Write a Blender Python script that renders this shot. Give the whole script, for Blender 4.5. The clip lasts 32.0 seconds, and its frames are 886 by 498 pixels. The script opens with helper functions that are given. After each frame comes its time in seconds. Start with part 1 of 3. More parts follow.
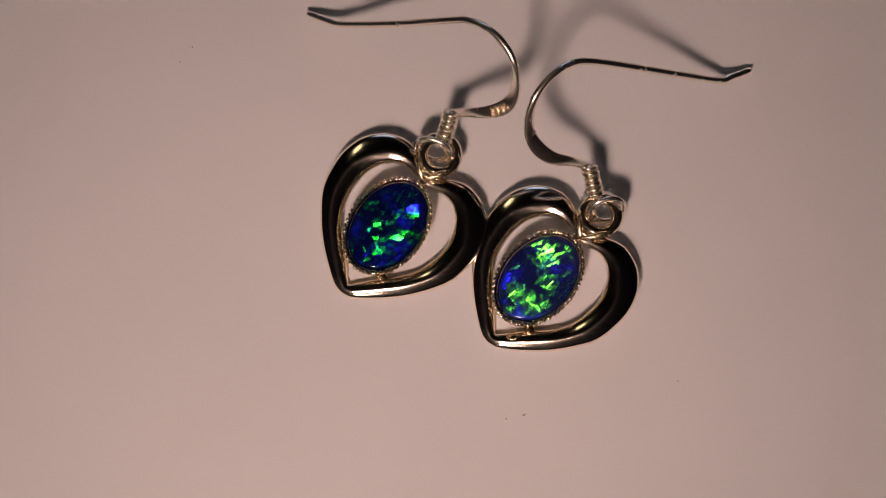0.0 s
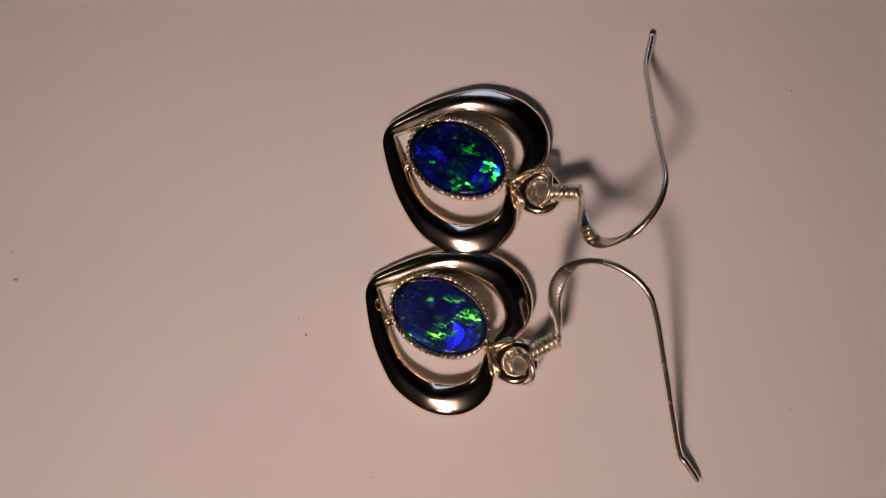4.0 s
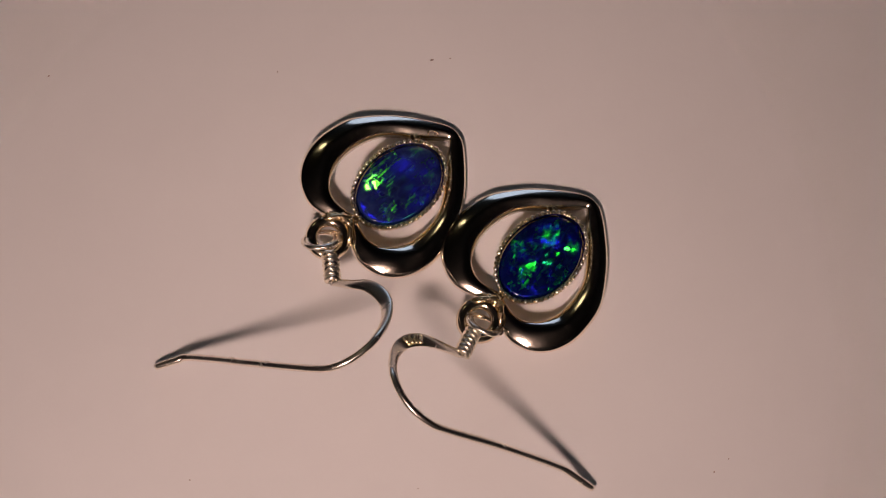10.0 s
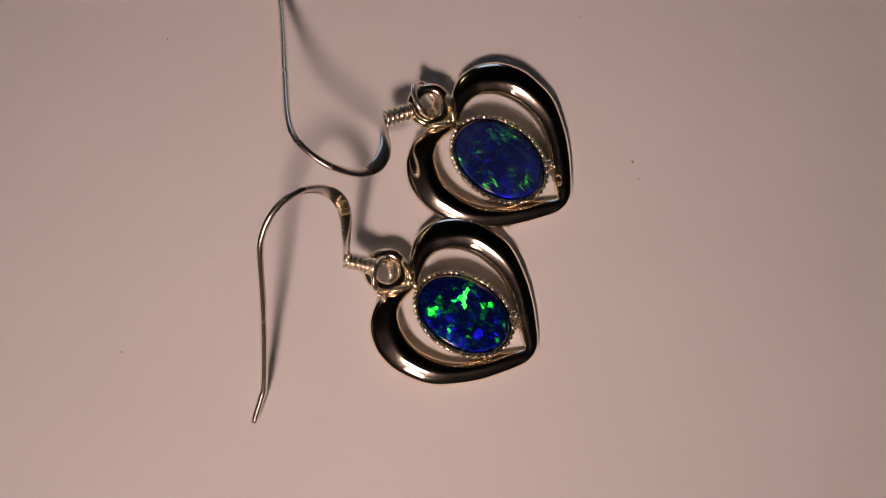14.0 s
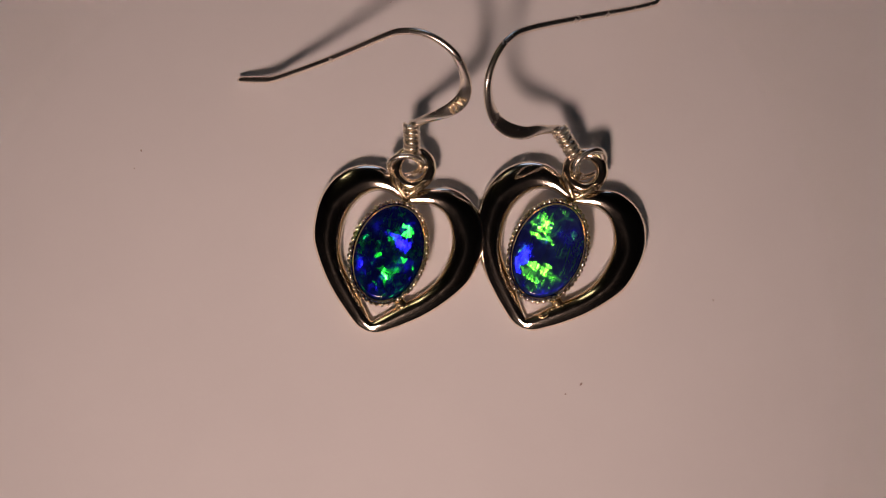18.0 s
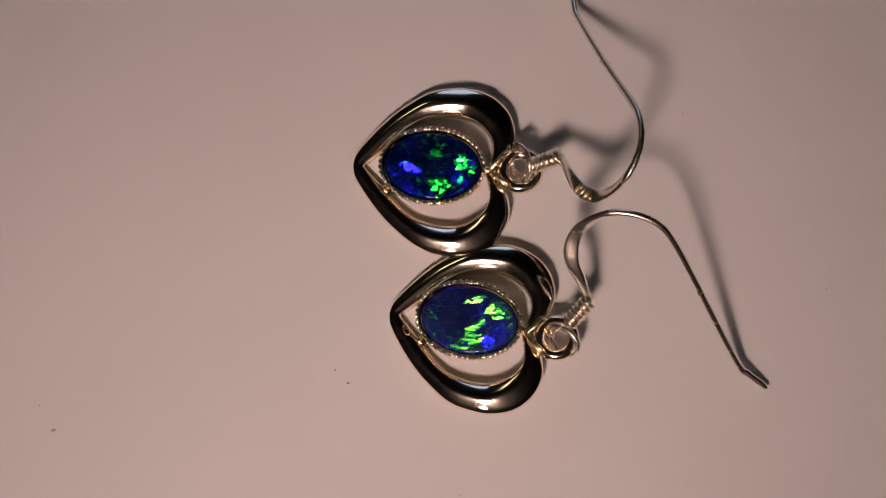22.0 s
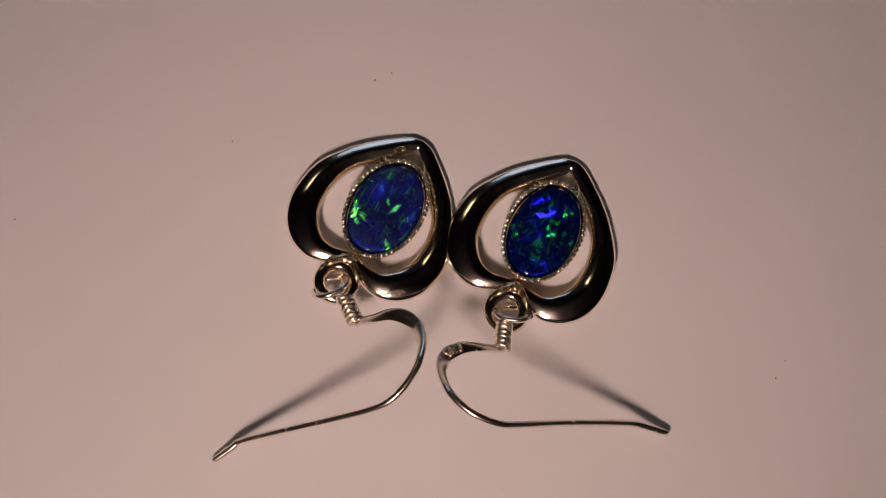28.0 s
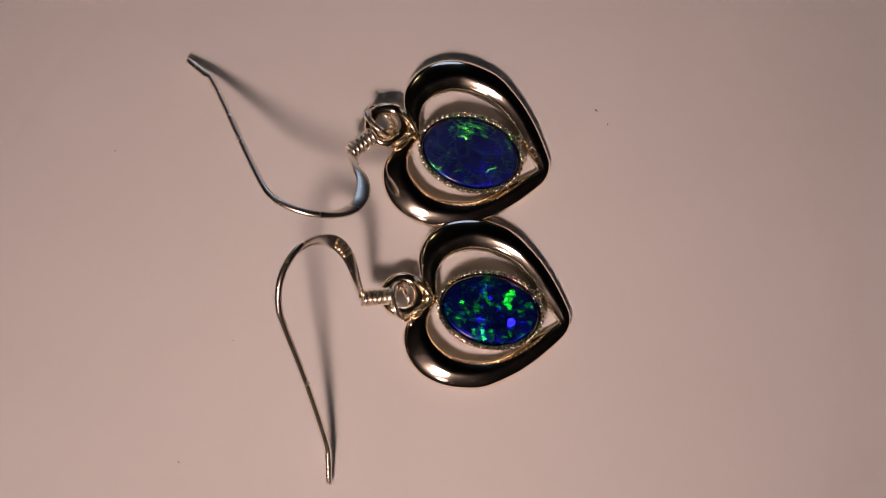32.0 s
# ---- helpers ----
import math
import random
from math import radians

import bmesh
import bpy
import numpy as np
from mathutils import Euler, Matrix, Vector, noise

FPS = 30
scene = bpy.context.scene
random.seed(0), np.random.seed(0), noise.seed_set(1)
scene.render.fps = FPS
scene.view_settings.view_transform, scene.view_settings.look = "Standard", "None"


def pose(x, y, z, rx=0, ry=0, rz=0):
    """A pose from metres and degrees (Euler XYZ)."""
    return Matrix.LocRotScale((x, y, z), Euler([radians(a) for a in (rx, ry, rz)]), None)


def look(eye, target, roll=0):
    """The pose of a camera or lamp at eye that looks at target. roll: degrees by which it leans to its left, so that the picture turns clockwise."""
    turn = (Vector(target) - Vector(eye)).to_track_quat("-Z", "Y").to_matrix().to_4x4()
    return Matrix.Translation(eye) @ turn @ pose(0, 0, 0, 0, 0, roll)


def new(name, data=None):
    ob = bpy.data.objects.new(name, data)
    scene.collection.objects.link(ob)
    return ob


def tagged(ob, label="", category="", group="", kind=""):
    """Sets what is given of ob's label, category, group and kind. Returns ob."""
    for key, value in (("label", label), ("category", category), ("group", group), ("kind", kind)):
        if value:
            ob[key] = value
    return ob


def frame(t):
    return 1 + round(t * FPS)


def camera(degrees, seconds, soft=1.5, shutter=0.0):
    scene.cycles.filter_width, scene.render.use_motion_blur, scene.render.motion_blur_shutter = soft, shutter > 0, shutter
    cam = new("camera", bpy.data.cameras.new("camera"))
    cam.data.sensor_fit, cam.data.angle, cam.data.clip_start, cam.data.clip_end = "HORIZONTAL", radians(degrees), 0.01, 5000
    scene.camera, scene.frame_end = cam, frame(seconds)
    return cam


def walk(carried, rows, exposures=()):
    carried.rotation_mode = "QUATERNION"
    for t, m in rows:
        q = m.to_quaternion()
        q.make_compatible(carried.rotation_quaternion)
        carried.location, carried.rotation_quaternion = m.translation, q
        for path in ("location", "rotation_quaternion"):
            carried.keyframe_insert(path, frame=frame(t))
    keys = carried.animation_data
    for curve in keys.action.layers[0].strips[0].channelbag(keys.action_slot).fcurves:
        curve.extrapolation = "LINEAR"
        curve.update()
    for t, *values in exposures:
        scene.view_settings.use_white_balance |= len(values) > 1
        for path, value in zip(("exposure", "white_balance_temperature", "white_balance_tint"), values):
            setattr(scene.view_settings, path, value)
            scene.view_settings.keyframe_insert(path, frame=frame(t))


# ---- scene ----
cam = camera(20.0, 32.0, soft=0.8)
MM = 0.001

# the camera stands still, looking down on the turntable from 18 cm
EYE = pose(-1.6785 * MM, -22.8642 * MM, 181.465 * MM, 7.0) @ pose(0, 0, 0, 0, 0, -5.189)
walk(cam, [(0.0, EYE), (32.0, EYE)],
     [(0.0, -0.04), (3.0, -0.07), (7.0, 0.01), (10.0, 0.02), (14.0, -0.02), (18.0, -0.08), (22.0, -0.10), (25.0, -0.07), (28.0, -0.07), (31.0, 0.01), (32.0, 0.01)])


# ---- light ----
def area_lamp(name, eye, target, size, watts, colour):
    data = bpy.data.lights.new(name, "AREA")
    data.shape, data.size, data.energy, data.color = "DISK", size, watts, colour
    ob = new(name, data)
    ob.matrix_basis = look(eye, target)
    return ob


# two small lamp heads on the same side, one strong and one faint; a far window; a room lamp
HIGH = area_lamp("high_lamp_light", (-0.088, -0.203, 0.325), (-0.010, -0.017, 0.0), 0.072, 0.0246, (1.0, 0.70, 0.61))
LOW = area_lamp("low_lamp_light", (-0.122, -0.319, 0.290), (-0.009, -0.014, 0.0), 0.056, 0.0014, (1.0, 0.70, 0.61))
for lamp in (HIGH, LOW):
    lamp.data.spread = radians(25.0)
area_lamp("window_light", (0.06, 1.08, 0.32), (0.0, 0.0, 0.0), 0.54, 0.62, (0.56, 0.71, 1.0))
area_lamp("room_lamp_light", (-0.47, 0.80, 0.77), (0.0, 0.0, 0.0), 0.15, 0.10, (1.0, 0.86, 0.50))

world = bpy.data.worlds.new("world")
scene.world = world
world.use_nodes = True
world.node_tree.nodes["Background"].inputs["Color"].default_value = (0.05, 0.05, 0.06, 1)
world.node_tree.nodes["Background"].inputs["Strength"].default_value = 0.05


# ---- materials ----
def material(name):
    mat = bpy.data.materials.new(name)
    mat.use_nodes = True
    tree = mat.node_tree
    return mat, tree, tree.nodes["Principled BSDF"]


def node(tree, kind, **values):
    n = tree.nodes.new(kind)
    for key, value in values.items():
        n.inputs[key].default_value = value
    return n


def noise_at(tree, scale, detail=4.0, rough=0.5):
    """Noise in the object's own space; scale is in cells a metre."""
    coords = tree.nodes.new("ShaderNodeTexCoord")
    n = node(tree, "ShaderNodeTexNoise", Scale=scale, Detail=detail, Roughness=rough)
    tree.links.new(coords.outputs["Object"], n.inputs["Vector"])
    return n


def ramp(tree, source, stops):
    r = tree.nodes.new("ShaderNodeValToRGB")
    while len(r.color_ramp.elements) < len(stops):
        r.color_ramp.elements.new(0.5)
    for e, (at, colour) in zip(r.color_ramp.elements, stops):
        e.position, e.color = at, (*colour, 1.0)
    tree.links.new(source, r.inputs["Fac"])
    return r


def bump(tree, height, strength, distance, target):
    b = node(tree, "ShaderNodeBump", Strength=strength, Distance=distance)
    tree.links.new(height, b.inputs["Height"])
    tree.links.new(b.outputs["Normal"], target.inputs["Normal"])
    return b


def plate_material():
    mat, tree, shader = material("white_card")
    n = noise_at(tree, 40.0, 6.0, 0.6)
    c = ramp(tree, n.outputs["Fac"], [(0.3, (0.76, 0.755, 0.75)), (0.7, (0.81, 0.805, 0.80))])
    tree.links.new(c.outputs["Color"], shader.inputs["Base Color"])
    shader.inputs["Roughness"].default_value = 0.55
    fine = noise_at(tree, 2500.0, 3.0)
    bump(tree, fine.outputs["Fac"], 0.05, 0.00005, shader)
    return mat


def metal_material(name, colour, rough, scratch, scale=900.0, worn=None):
    """Polished metal with handling scratches; worn: the two levels between which the object's own y passes from clean to scuffed."""
    mat, tree, shader = material(name)
    shader.inputs["Base Color"].default_value = (*colour, 1)
    shader.inputs["Metallic"].default_value = 1.0

    def span(value, low, high, start, end):
        r = tree.nodes.new("ShaderNodeMapRange")
        for key, number in (("From Min", low), ("From Max", high), ("To Min", start), ("To Max", end)):
            r.inputs[key].default_value = number
        tree.links.new(value, r.inputs["Value"])
        return r.outputs["Result"]

    dull = span(noise_at(tree, scale, 5.0, 0.65).outputs["Fac"], 0.54, 0.72, rough, rough + scratch * 0.5)
    scored = noise_at(tree, scale * 4.0, 8.0, 0.72)
    squeeze = node(tree, "ShaderNodeMapping", Rotation=(0, 0, 0.5), Scale=(1.0, 2.4, 1.0))
    tree.links.new(scored.inputs["Vector"].links[0].from_socket, squeeze.inputs["Vector"])
    tree.links.new(squeeze.outputs["Vector"], scored.inputs["Vector"])
    marks = span(scored.outputs["Fac"], 0.545, 0.64, 0.0, scratch)
    if worn:
        coords = tree.nodes.new("ShaderNodeTexCoord")
        axes = tree.nodes.new("ShaderNodeSeparateXYZ")
        tree.links.new(coords.outputs["Object"], axes.inputs["Vector"])
        where = tree.nodes.new("ShaderNodeMath")
        where.operation = "MULTIPLY"
        tree.links.new(marks, where.inputs[0])
        tree.links.new(span(axes.outputs["Y"], worn[0], worn[1], 0.12, 1.4), where.inputs[1])
        marks = where.outputs["Value"]
    tree.links.new(dull, shader.inputs["Roughness"])
    fine = noise_at(tree, scale * 3.0, 4.0, 0.6)
    bump(tree, fine.outputs["Fac"], 0.10, 0.00003, shader)
    # fine handling scratches scatter a little of the light widely
    haze = node(tree, "ShaderNodeBsdfAnisotropic", Roughness=0.42)
    haze.inputs["Color"].default_value = (*colour, 1)
    blend = tree.nodes.new("ShaderNodeMixShader")
    tree.links.new(span(marks, 0.0, 1.0, 0.003, 1.3), blend.inputs["Fac"])
    tree.links.new(shader.outputs["BSDF"], blend.inputs[1])
    tree.links.new(haze.outputs["BSDF"], blend.inputs[2])
    tree.links.new(blend.outputs["Shader"], tree.nodes["Material Output"].inputs["Surface"])
    return mat


def opal_material(name, seed, body, veil, veins, heading, green, greens, blue, blues, grain, stretch, flecks, size, gaps, glow):
    """Opal: a dark body with flakes that each mirror the lamp in one colour when the table has turned them to it.
    greens, blues: rows of x, y, half length, half width (mm), heading of the flake, and the table's turn at which it lights up (degrees)."""
    mat, tree, shader = material(name)
    links = tree.links
    coords = tree.nodes.new("ShaderNodeTexCoord")
    place = node(tree, "ShaderNodeMapping", Location=(seed, seed * 0.7, 0.0))
    links.new(coords.outputs["Object"], place.inputs["Vector"])

    def warped(source, scale, amount, detail):
        warp = node(tree, "ShaderNodeTexNoise", Scale=scale, Detail=detail, Roughness=0.65)
        links.new(place.outputs["Vector"], warp.inputs["Vector"])
        middle = tree.nodes.new("ShaderNodeVectorMath")
        middle.operation = "SUBTRACT"
        links.new(warp.outputs["Color"], middle.inputs[0])
        middle.inputs[1].default_value = (0.5, 0.5, 0.5)
        shift = tree.nodes.new("ShaderNodeVectorMath")
        shift.operation = "MULTIPLY_ADD"
        links.new(middle.outputs["Vector"], shift.inputs[0])
        shift.inputs[1].default_value = (amount, amount, 0.0)
        links.new(source, shift.inputs[2])
        return shift.outputs["Vector"]

    def streaked(scale, stops):
        rows = node(tree, "ShaderNodeMapping", Rotation=(0, 0, 0.6 + seed * 20), Scale=(1.0, 0.42 / stretch, 1.0))
        links.new(place.outputs["Vector"], rows.inputs["Vector"])
        n = node(tree, "ShaderNodeTexNoise", Scale=scale, Detail=7.0, Roughness=0.72)
        links.new(rows.outputs["Vector"], n.inputs["Vector"])
        return ramp(tree, n.outputs["Fac"], stops)

    def mixed(kind, blend="MIX", factor=1.0):
        mix = tree.nodes.new("ShaderNodeMix")
        mix.data_type = kind
        if kind == "RGBA":
            mix.blend_type = blend
        mix.inputs["Factor"].default_value = factor
        return mix

    n = noise_at(tree, 300.0, 5.0, 0.5)
    c = ramp(tree, n.outputs["Fac"], [(0.3, body), (0.75, veil)])
    thread = node(tree, "ShaderNodeTexNoise", Scale=520.0, Detail=2.5, Roughness=0.5)
    links.new(warped(place.outputs["Vector"], 900.0, 0.0009, 2.0), thread.inputs["Vector"])
    line = ramp(tree, thread.outputs["Fac"], [(0.455, (0, 0, 0)), (0.5, veins), (0.545, (0, 0, 0))])
    base = mixed("RGBA", "ADD")
    links.new(c.outputs["Color"], base.inputs[6])
    links.new(line.outputs["Color"], base.inputs[7])
    links.new(base.outputs[2], shader.inputs["Base Color"])
    shader.inputs["Roughness"].default_value = 0.06
    shader.inputs["Specular IOR Level"].default_value = 0.3
    geometry = tree.nodes.new("ShaderNodeNewGeometry")

    def gloss(last, colour, lean, rough, mask):
        turn = tree.nodes.new("ShaderNodeVectorTransform")
        turn.vector_type, turn.convert_from, turn.convert_to = "VECTOR", "OBJECT", "WORLD"
        links.new(lean, turn.inputs["Vector"])
        add = tree.nodes.new("ShaderNodeVectorMath")
        add.operation = "ADD"
        links.new(geometry.outputs["Normal"], add.inputs[0])
        links.new(turn.outputs["Vector"], add.inputs[1])
        unit = tree.nodes.new("ShaderNodeVectorMath")
        unit.operation = "NORMALIZE"
        links.new(add.outputs["Vector"], unit.inputs[0])
        torn = mixed("RGBA", "MULTIPLY")
        links.new(colour, torn.inputs[6])
        links.new(mask.outputs["Color"], torn.inputs[7])
        g = node(tree, "ShaderNodeBsdfAnisotropic", Roughness=rough)
        links.new(torn.outputs[2], g.inputs["Color"])
        links.new(unit.outputs["Vector"], g.inputs["Normal"])
        both = tree.nodes.new("ShaderNodeAddShader")
        links.new(last, both.inputs[0])
        links.new(g.outputs["BSDF"], both.inputs[1])
        return both.outputs["Shader"]

    def chips(scale, turned, stretch):
        """Angular chips of the stone: where each one's middle lies, and three random values of its own."""
        into = node(tree, "ShaderNodeMapping", Rotation=(0, 0, turned), Scale=(stretch, 1.0, 1.0))
        into.vector_type = "TEXTURE"
        links.new(warped(coords.outputs["Object"], 2200.0, 0.0007, 6.0), into.inputs["Vector"])
        cells = node(tree, "ShaderNodeTexVoronoi", Scale=scale)
        cells.voronoi_dimensions = "2D"
        links.new(into.outputs["Vector"], cells.inputs["Vector"])
        back = node(tree, "ShaderNodeMapping", Rotation=(0, 0, turned), Scale=(stretch, 1.0, 0.0))
        links.new(cells.outputs["Position"], back.inputs["Vector"])
        apart = tree.nodes.new("ShaderNodeSeparateColor")
        links.new(cells.outputs["Color"], apart.inputs["Color"])
        return back.outputs["Vector"], cells.outputs["Color"], apart

    def math_node(kind, first, second):
        m = tree.nodes.new("ShaderNodeMath")
        m.operation = kind
        for socket, value in zip(m.inputs, (first, second)):
            if isinstance(value, float):
                socket.default_value = value
            else:
                links.new(value, socket)
        return m.outputs["Value"]

    last = shader.outputs["BSDF"]
    toward = Vector((-0.122, -0.35))
    rows = [(row, green) for row in greens]
    # broad blue patches with soft borders
    drift = warped(coords.outputs["Object"], 1100.0, 0.0017, 5.0)
    for layer in range(2):
        colour = tree.nodes.new("ShaderNodeRGB").outputs["Color"]
        colour.default_value = (0, 0, 0, 1)
        lean = tree.nodes.new("ShaderNodeCombineXYZ").outputs["Vector"]
        for x, y, a, b, angle_of, lit in blues[layer::2]:
            spot = node(tree, "ShaderNodeMapping", Location=(x * MM, y * MM, 0), Rotation=(0, 0, radians(angle_of)), Scale=(a * size * MM, b * size * MM, 1))
            spot.vector_type = "TEXTURE"
            links.new(drift, spot.inputs["Vector"])
            far = tree.nodes.new("ShaderNodeVectorMath")
            far.operation = "LENGTH"
            links.new(spot.outputs["Vector"], far.inputs[0])
            inside = ramp(tree, math_node("MULTIPLY", far.outputs["Value"], 0.5), [(0.28, (1, 1, 1)), (0.62, (0, 0, 0))]).outputs["Color"]
            way = Matrix.Rotation(radians(lit - heading), 2) @ toward
            paint = mixed("RGBA")
            links.new(inside, paint.inputs["Factor"])
            links.new(colour, paint.inputs[6])
            paint.inputs[7].default_value = (*blue, 1)
            colour = paint.outputs[2]
            tip = mixed("VECTOR")
            links.new(inside, tip.inputs["Factor"])
            links.new(lean, tip.inputs[4])
            tip.inputs[5].default_value = (way.x, way.y + 0.087, 0)
            lean = tip.outputs[1]
        last = gloss(last, colour, lean, 0.195, streaked(2200.0, [(0.34, (0.15, 0.15, 0.15)), (0.5, (0.9, 0.9, 0.9)), (0.66, (1.25, 1.25, 1.25))]))
    # a dim blue glow that wanders through the stone as it turns
    for scale, share, rough in ((420.0, 0.9, 0.36), (900.0, 0.7, 0.27)):
        wave = node(tree, "ShaderNodeTexNoise", Scale=scale, Detail=3.0, Roughness=0.55)
        links.new(warped(place.outputs["Vector"], 700.0, 0.0012, 2.0), wave.inputs["Vector"])
        centred = tree.nodes.new("ShaderNodeVectorMath")
        centred.operation = "MULTIPLY_ADD"
        links.new(wave.outputs["Color"], centred.inputs[0])
        centred.inputs[1].default_value = (1.9, 1.9, 0)
        centred.inputs[2].default_value = (-0.95, -0.95 + 0.09, 0)
        tone = tree.nodes.new("ShaderNodeRGB").outputs["Color"]
        tone.default_value = (*(glow * share * v for v in (0.012, 0.012, 1.0)), 1)
        last = gloss(last, tone, centred.outputs["Vector"], rough, streaked(scale * 3, [(0.36, (0.1, 0.1, 0.1)), (0.5, (0.8, 0.8, 0.8)), (0.62, (1.3, 1.3, 1.3))]))
    for layer in range(3):
        spot_of, tone, apart = chips((2300.0, 3100.0, 2700.0)[layer] * grain, (0.5, 1.4, 2.3)[layer] + seed * 20, stretch)
        colour = tree.nodes.new("ShaderNodeRGB").outputs["Color"]
        colour.default_value = (0, 0, 0, 1)
        lean = tree.nodes.new("ShaderNodeCombineXYZ").outputs["Vector"]
        for (x, y, a, b, angle_of, lit), tint in rows:
            if int(lit / 40) % 3 != layer:
                continue
            spot = node(tree, "ShaderNodeMapping", Location=(x * MM, y * MM, 0), Rotation=(0, 0, radians(angle_of)), Scale=(a * size * MM, b * size * MM, 1))
            spot.vector_type = "TEXTURE"
            links.new(spot_of, spot.inputs["Vector"])
            far = tree.nodes.new("ShaderNodeVectorMath")
            far.operation = "LENGTH"
            links.new(spot.outputs["Vector"], far.inputs[0])
            inside = math_node("LESS_THAN", far.outputs["Value"], 1.0)
            way = Matrix.Rotation(radians(lit - heading), 2) @ toward
            paint = mixed("RGBA")
            links.new(inside, paint.inputs["Factor"])
            links.new(colour, paint.inputs[6])
            paint.inputs[7].default_value = (*tint, 1)
            colour = paint.outputs[2]
            tip = mixed("VECTOR")
            links.new(inside, tip.inputs["Factor"])
            links.new(lean, tip.inputs[4])
            tip.inputs[5].default_value = (way.x, way.y + 0.087, 0)
            lean = tip.outputs[1]
        jitter = tree.nodes.new("ShaderNodeVectorMath")
        jitter.operation = "MULTIPLY_ADD"
        links.new(tone, jitter.inputs[0])
        jitter.inputs[1].default_value = (0.10, 0.10, 0)
        away = tree.nodes.new("ShaderNodeVectorMath")
        away.operation = "ADD"
        away.inputs[1].default_value = (-0.05, -0.05, 0)
        links.new(lean, away.inputs[0])
        links.new(away.outputs["Vector"], jitter.inputs[2])
        some = ramp(tree, apart.outputs["Blue"], [(0.0, (0.03, 0.03, 0.03)), (gaps, (0.16, 0.18, 0.16)), (gaps + 0.22, (0.9, 0.9, 0.9)), (0.84, (2.3, 2.2, 2.0))])
        some.color_ramp.interpolation = "CONSTANT"
        shade = mixed("RGBA", "MULTIPLY")
        links.new(colour, shade.inputs[6])
        links.new(some.outputs["Color"], shade.inputs[7])
        mask = streaked((2400.0, 2900.0, 2650.0)[layer] * grain, [(0.40, (0.02, 0.02, 0.02)), (0.50, (0.38, 0.38, 0.38)), (0.62, (1.5, 1.5, 1.5))])
        last = gloss(last, shade.outputs[2], jitter.outputs["Vector"], 0.185, mask)
    # small chips over all of the stone, each tipped its own way
    for scale, turned, share in ((2700.0, 0.9, 1.0), (3900.0, 2.0, 0.8)):
        spot_of, tone, apart = chips(scale * grain, turned + seed * 9, stretch * 1.2)
        around = math_node("MULTIPLY", apart.outputs["Red"], math.tau)
        steep = math_node("MULTIPLY_ADD", apart.outputs["Green"], 0.16)
        steep.node.inputs[2].default_value = 0.22
        lean = tree.nodes.new("ShaderNodeCombineXYZ")
        links.new(math_node("MULTIPLY", math_node("COSINE", around, 0.0), steep), lean.inputs["X"])
        links.new(math_node("MULTIPLY_ADD", math_node("SINE", around, 0.0), steep), lean.inputs["Y"])
        lean.inputs["Y"].links[0].from_node.inputs[2].default_value = 0.09
        light = tuple(flecks * share * v for v in green)
        deep = tuple(flecks * share * v for v in blue)
        pale = (light[0], light[1], light[1] * 0.3)
        tint = ramp(tree, apart.outputs["Blue"], [(0.0, light), (0.16, (0, 0, 0)), (0.74, deep), (0.93, pale)])
        tint.color_ramp.interpolation = "CONSTANT"
        mask = streaked(scale * 1.4, [(0.38, (0.05, 0.05, 0.05)), (0.5, (0.7, 0.7, 0.7)), (0.62, (1.2, 1.2, 1.2))])
        last = gloss(last, tint.outputs["Color"], lean.outputs["Vector"], 0.21, mask)
    links.new(last, tree.nodes["Material Output"].inputs["Surface"])
    return mat


def plain_material(name, colour, rough, scale=6.0, metallic=0.0):
    mat, tree, shader = material(name)
    n = noise_at(tree, scale, 5.0)
    low = tuple(v * 0.85 for v in colour)
    c = ramp(tree, n.outputs["Fac"], [(0.3, low), (0.7, colour)])
    tree.links.new(c.outputs["Color"], shader.inputs["Base Color"])
    shader.inputs["Roughness"].default_value = rough
    shader.inputs["Metallic"].default_value = metallic
    return mat


CARD = plate_material()
HEART_METAL = metal_material("polished_white_gold", (0.95, 0.86, 0.73), 0.115, 0.10, 900.0, (0.001, -0.0045))
BEZEL_METAL = metal_material("yellowish_gold", (0.95, 0.77, 0.48), 0.07, 0.10)
BEAD_METAL = metal_material("pale_gold_beads", (0.96, 0.85, 0.62), 0.09, 0.10)
COIL_METAL = metal_material("warm_silver_coil", (0.97, 0.88, 0.72), 0.27, 0.12)
BAIL_METAL = metal_material("warm_gold", (0.95, 0.82, 0.62), 0.10, 0.15)
SOLDER = metal_material("rough_gold_solder", (0.97, 0.79, 0.50), 0.26, 0.2, 1500.0)
WIRE_METAL = metal_material("silver_wire", (0.97, 0.90, 0.79), 0.26, 0.06)
# the larger flakes of the two stones
DARK_GREEN = ((1.8, 0.51, 0.41, 0.58, 45, 8), (0.73, -1.67, 0.91, 0.33, 33, 330), (0.56, -0.8, 0.33, 0.37, 56, 19), (1.52, 0.65, 0.62, 0.49, 99, 62),
              (0.03, 3.05, 0.41, 0.62, 95, 58), (-0.72, 1.04, 0.45, 1.07, 161, 104), (2.14, 0.73, 0.58, 0.41, 141, 104), (-0.36, 0.97, 0.45, 0.58, 1, 144),
              (-1.07, -2.14, 0.41, 0.45, 30, 173), (0.72, -1.73, 0.7, 0.49, 52, 195), (0.13, 1.29, 0.7, 0.45, 86, 199), (1.03, -1.33, 0.37, 0.62, 112, 235),
              (-1.76, 0.58, 0.53, 0.29, 100, 233), (1.04, 0.51, 0.58, 0.45, 126, 269), (1.4, -1.09, 0.49, 0.37, 128, 271), (-1.04, 1.99, 0.49, 0.29, 98, 271))
